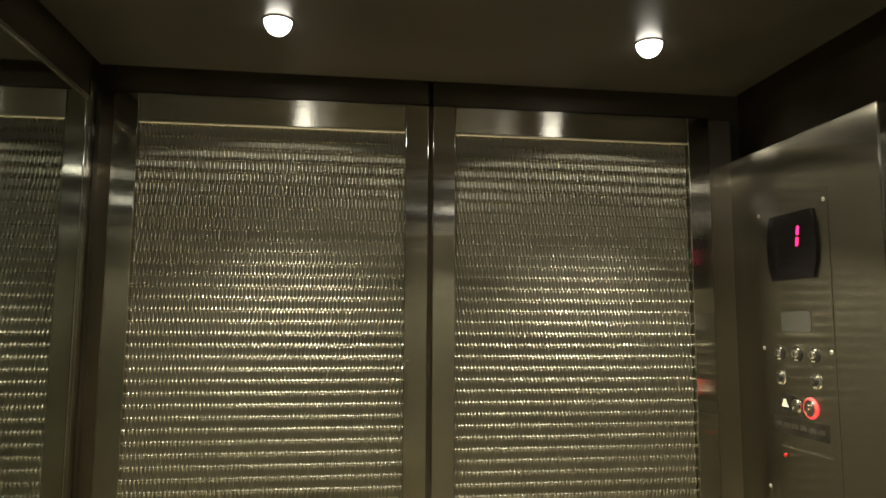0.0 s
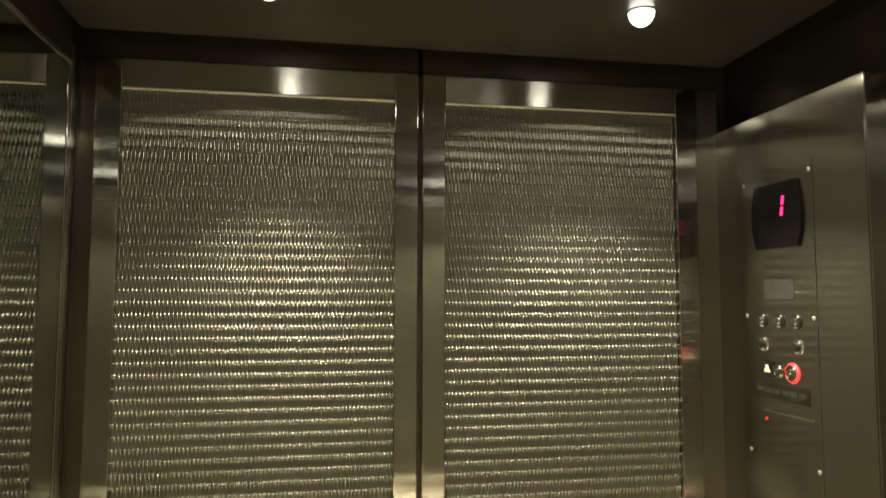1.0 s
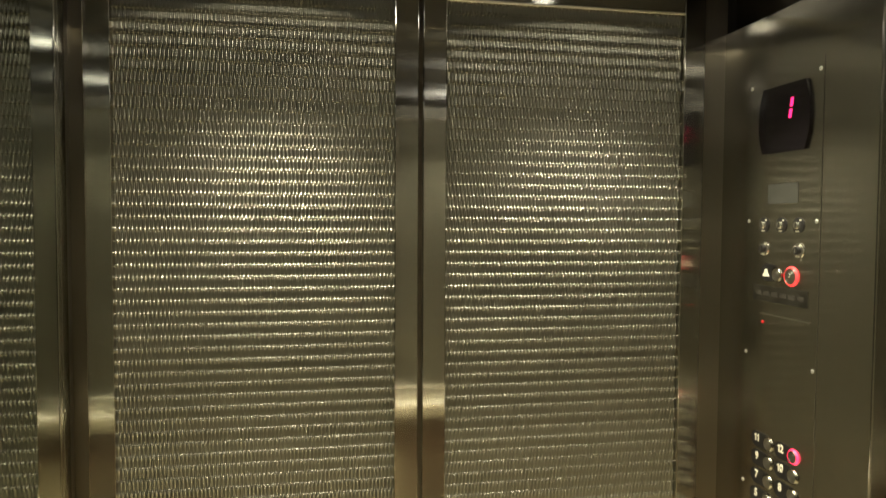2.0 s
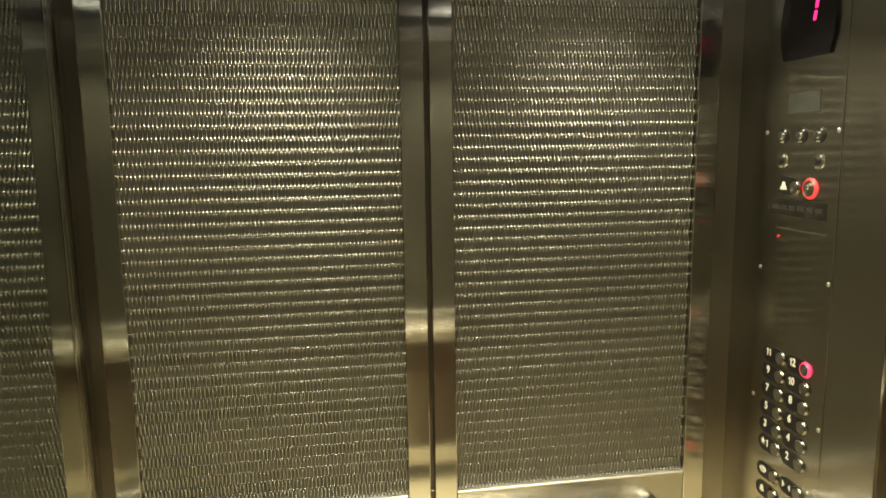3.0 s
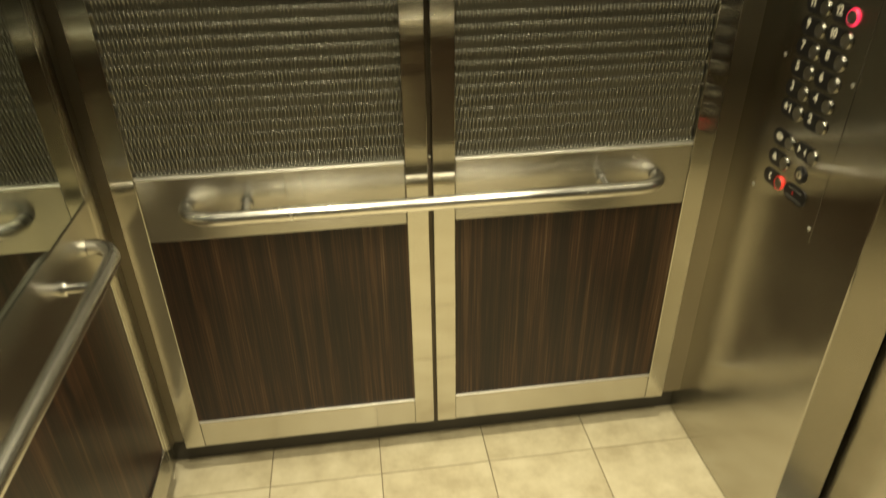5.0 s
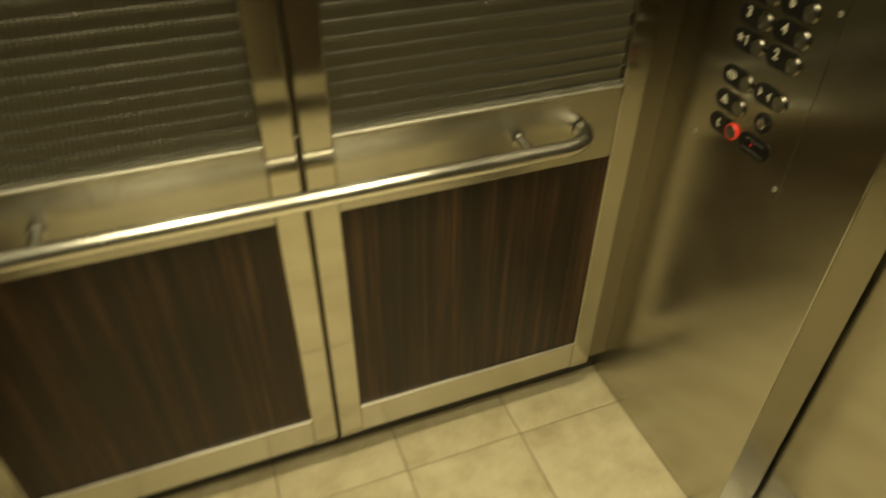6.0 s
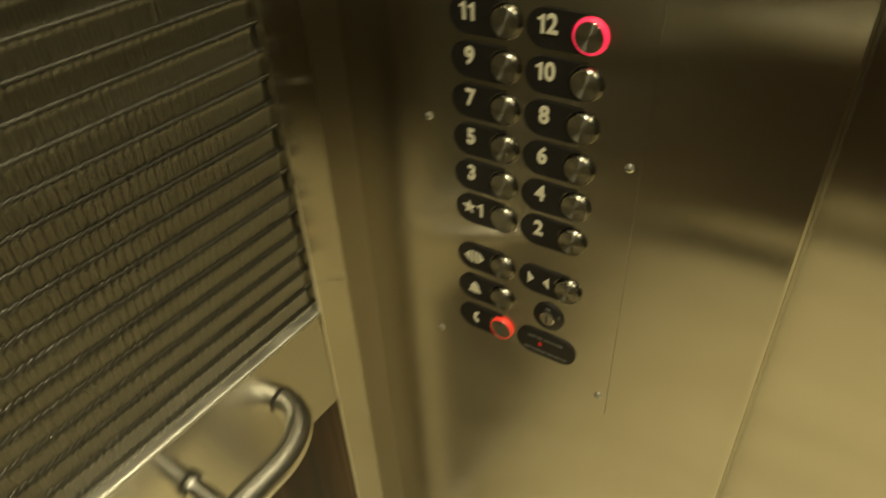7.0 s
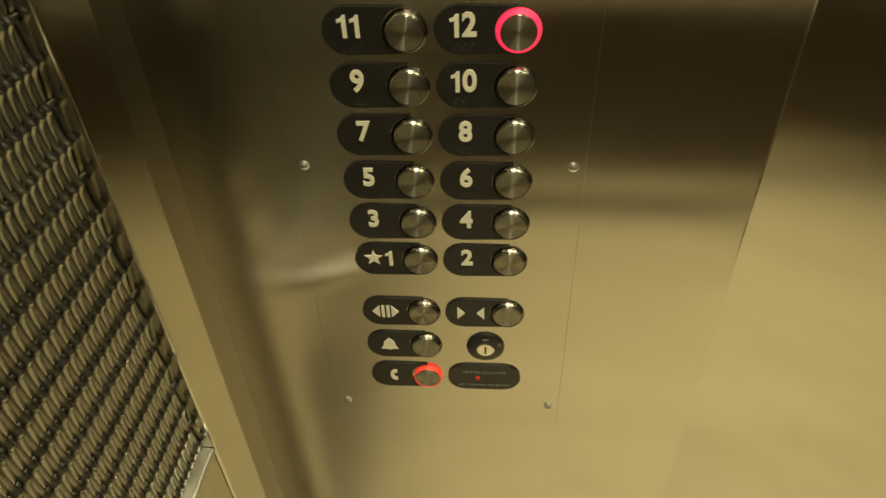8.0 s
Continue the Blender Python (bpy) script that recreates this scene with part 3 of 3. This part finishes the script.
sign_plate = part("call_sign", flat_shape(pill(-0.0365, 0.0365, 0.0350), 0.0025, on_face(1.2495, 0.8715)), BLACK, cop, "black call sign with small lettering")
writing("LIGHT ON, CALL PLACED", 0.0038, on_face(1.2495, 0.8800, 0.0028), PALE, sign_plate, "lettering")
writing("LIGHT FLASHING, HELP ON WAY", 0.0036, on_face(1.2495, 0.8610, 0.0028), PALE, sign_plate, "lettering")
part("call_lamp", lathe([(0.0, 0.0040), (0.0018, 0.0036), (0.0026, 0.0025), (0.0, 0.0025)], on_face(1.2560, 0.8710), 16), RED_DOT, sign_plate, "small red lamp", True)

# upper part: display and service controls
bow = [(-0.066, -0.068), (0.066, -0.068), (0.077, -0.035), (0.080, 0.0), (0.077, 0.035), (0.066, 0.070), (-0.066, 0.070), (-0.077, 0.035), (-0.080, 0.0), (-0.077, -0.035)]
display = part("display", flat_shape(bow, 0.0060, on_face(1.2815, 1.9230)), SCREEN, cop, "black floor display with bowed sides")
for low, high in ((-0.0195, -0.0030), (0.0030, 0.0195)):
    seg = [(0.16 * low - 0.0040, low), (0.16 * low, low - 0.001), (0.16 * low + 0.0040, low), (0.16 * high + 0.0040, high), (0.16 * high, high + 0.001), (0.16 * high - 0.0040, high)]
    part("digit_segment", flat_shape(seg, 0.0006, on_face(1.2560, 1.9420, 0.0062)), RED_DIGIT, display, "lit red bar")
part("sticker", boxed(FACE - 0.0012, FACE - 0.0002, 1.236, 1.330, 1.748, 1.790), STICKER, cop, "pale grey sticker")


def key_lock(y, z, bezel, face):
    k = part("key_lock", lathe([(0.0, 0.0030), (0.0130, 0.0030), (0.0160, 0.0022), (0.0166, 0.0), (0.0, 0.0)], on_face(y, z), 28), bezel, cop, "round key lock", True)
    part("lock_barrel", lathe([(0.0, 0.0085), (0.0068, 0.0085), (0.0080, 0.0075), (0.0086, 0.0030), (0.0, 0.0030)], on_face(y, z), 24), face, k, "", True)
    part("key_slot", boxed(FACE - 0.0092, FACE - 0.0084, y - 0.0011, y + 0.0011, z - 0.0048, z + 0.0048), SHADOW_GAP if face is CHROME else CHROME, k)
    part("bar", boxed(FACE - 0.0038, FACE - 0.0029, y - 0.0050, y + 0.0050, z - 0.0138, z - 0.0110), WHITE, k)
    part("bar", boxed(FACE - 0.0038, FACE - 0.0029, y - 0.0110, y - 0.0060, z + 0.0085, z + 0.0115), WHITE, k)


for y in (1.340, 1.284, 1.232):
    key_lock(y, 1.703, BLACK, CHROME)
key_lock(1.340, 1.652, CHROME, BLACK)
key_lock(1.230, 1.652, CHROME, BLACK)
hat = part("fire_tab", flat_shape(pill(-0.052, 0.0, 0.038, 0.0165), 0.0022, on_face(1.293, 1.601)), BLACK, cop, "black label tab with raised ivory sign")
sign([(-0.011, -0.008), (0.011, -0.008), (0.009, -0.002), (0.006, 0.000), (0.004, 0.008), (-0.004, 0.008), (-0.006, 0.000), (-0.009, -0.002)], 1.328, 1.600, hat, "helmet_sign")
push_button(1.293, 1.599)
stop_button = push_button(1.249, 1.599, STOP_MESH)
stop_button.scale = (1.0, 1.32, 1.32)
part("stop_lock", lathe([(0.0, 0.0095), (0.0050, 0.0095), (0.0058, 0.0085), (0.0058, 0.005), (0.0, 0.005)], on_face(1.249, 1.601), 20), CHROME, cop, "small chrome key lock", True)
plate = part("notice_plate", boxed(FACE - 0.0012, FACE - 0.0002, 1.200, 1.372, 1.538, 1.572), BACKING, cop, "dark etched notice plate")
for k in range(6):
    part("bar", boxed(FACE - 0.0018, FACE - 0.0010, 1.362 - k * 0.0265 - 0.020, 1.362 - k * 0.0265, 1.550, 1.560), SHADOW_GAP, plate)
part("cabinet_lip", boxed(FACE - 0.0030, FACE - 0.0002, 1.196, 1.346, 1.5095, 1.5125), TUBE, cop, "thin edge of the service cabinet door")
part("service_lamp", lathe([(0.0, 0.0030), (0.0030, 0.0020), (0.0034, 0.0), (0.0, 0.0)], on_face(1.338, 1.492), 12), RED_DOT, cop, "small red lamp", True)

# ---- floor tiles ----
TILE_W, JOINT = 0.3045, 0.0028


def tile_mesh(x0, x1, y0, y1):
    return mesh_of("tile", boxed(x0, x1, y0, y1, -0.010, 0.0, bevel=0.0012), TILE)


full = tile_mesh(JOINT / 2, TILE_W - JOINT / 2, JOINT / 2, TILE_W - JOINT / 2)
for i in range(-2, 5):
    for j in range(-7, 2):
        x, y = -0.060 + i * TILE_W, 1.103 + j * TILE_W
        x0, x1, y0, y1 = max(x + JOINT / 2, SHELL_W), min(x + TILE_W - JOINT / 2, EAST + 0.018), max(y + JOINT / 2, TOE_S), min(y + TILE_W - JOINT / 2, TOE_N)
        if x1 - x0 < 0.01 or y1 - y0 < 0.01:
            continue
        if x1 - x0 > TILE_W - 0.006 and y1 - y0 > TILE_W - 0.006:
            tile = new("tile", full)
        else:
            tile = new("tile", tile_mesh(x0 - x, x1 - x, y0 - y, y1 - y))
        tile.parent, tile.location = floor, (x, y, 0)
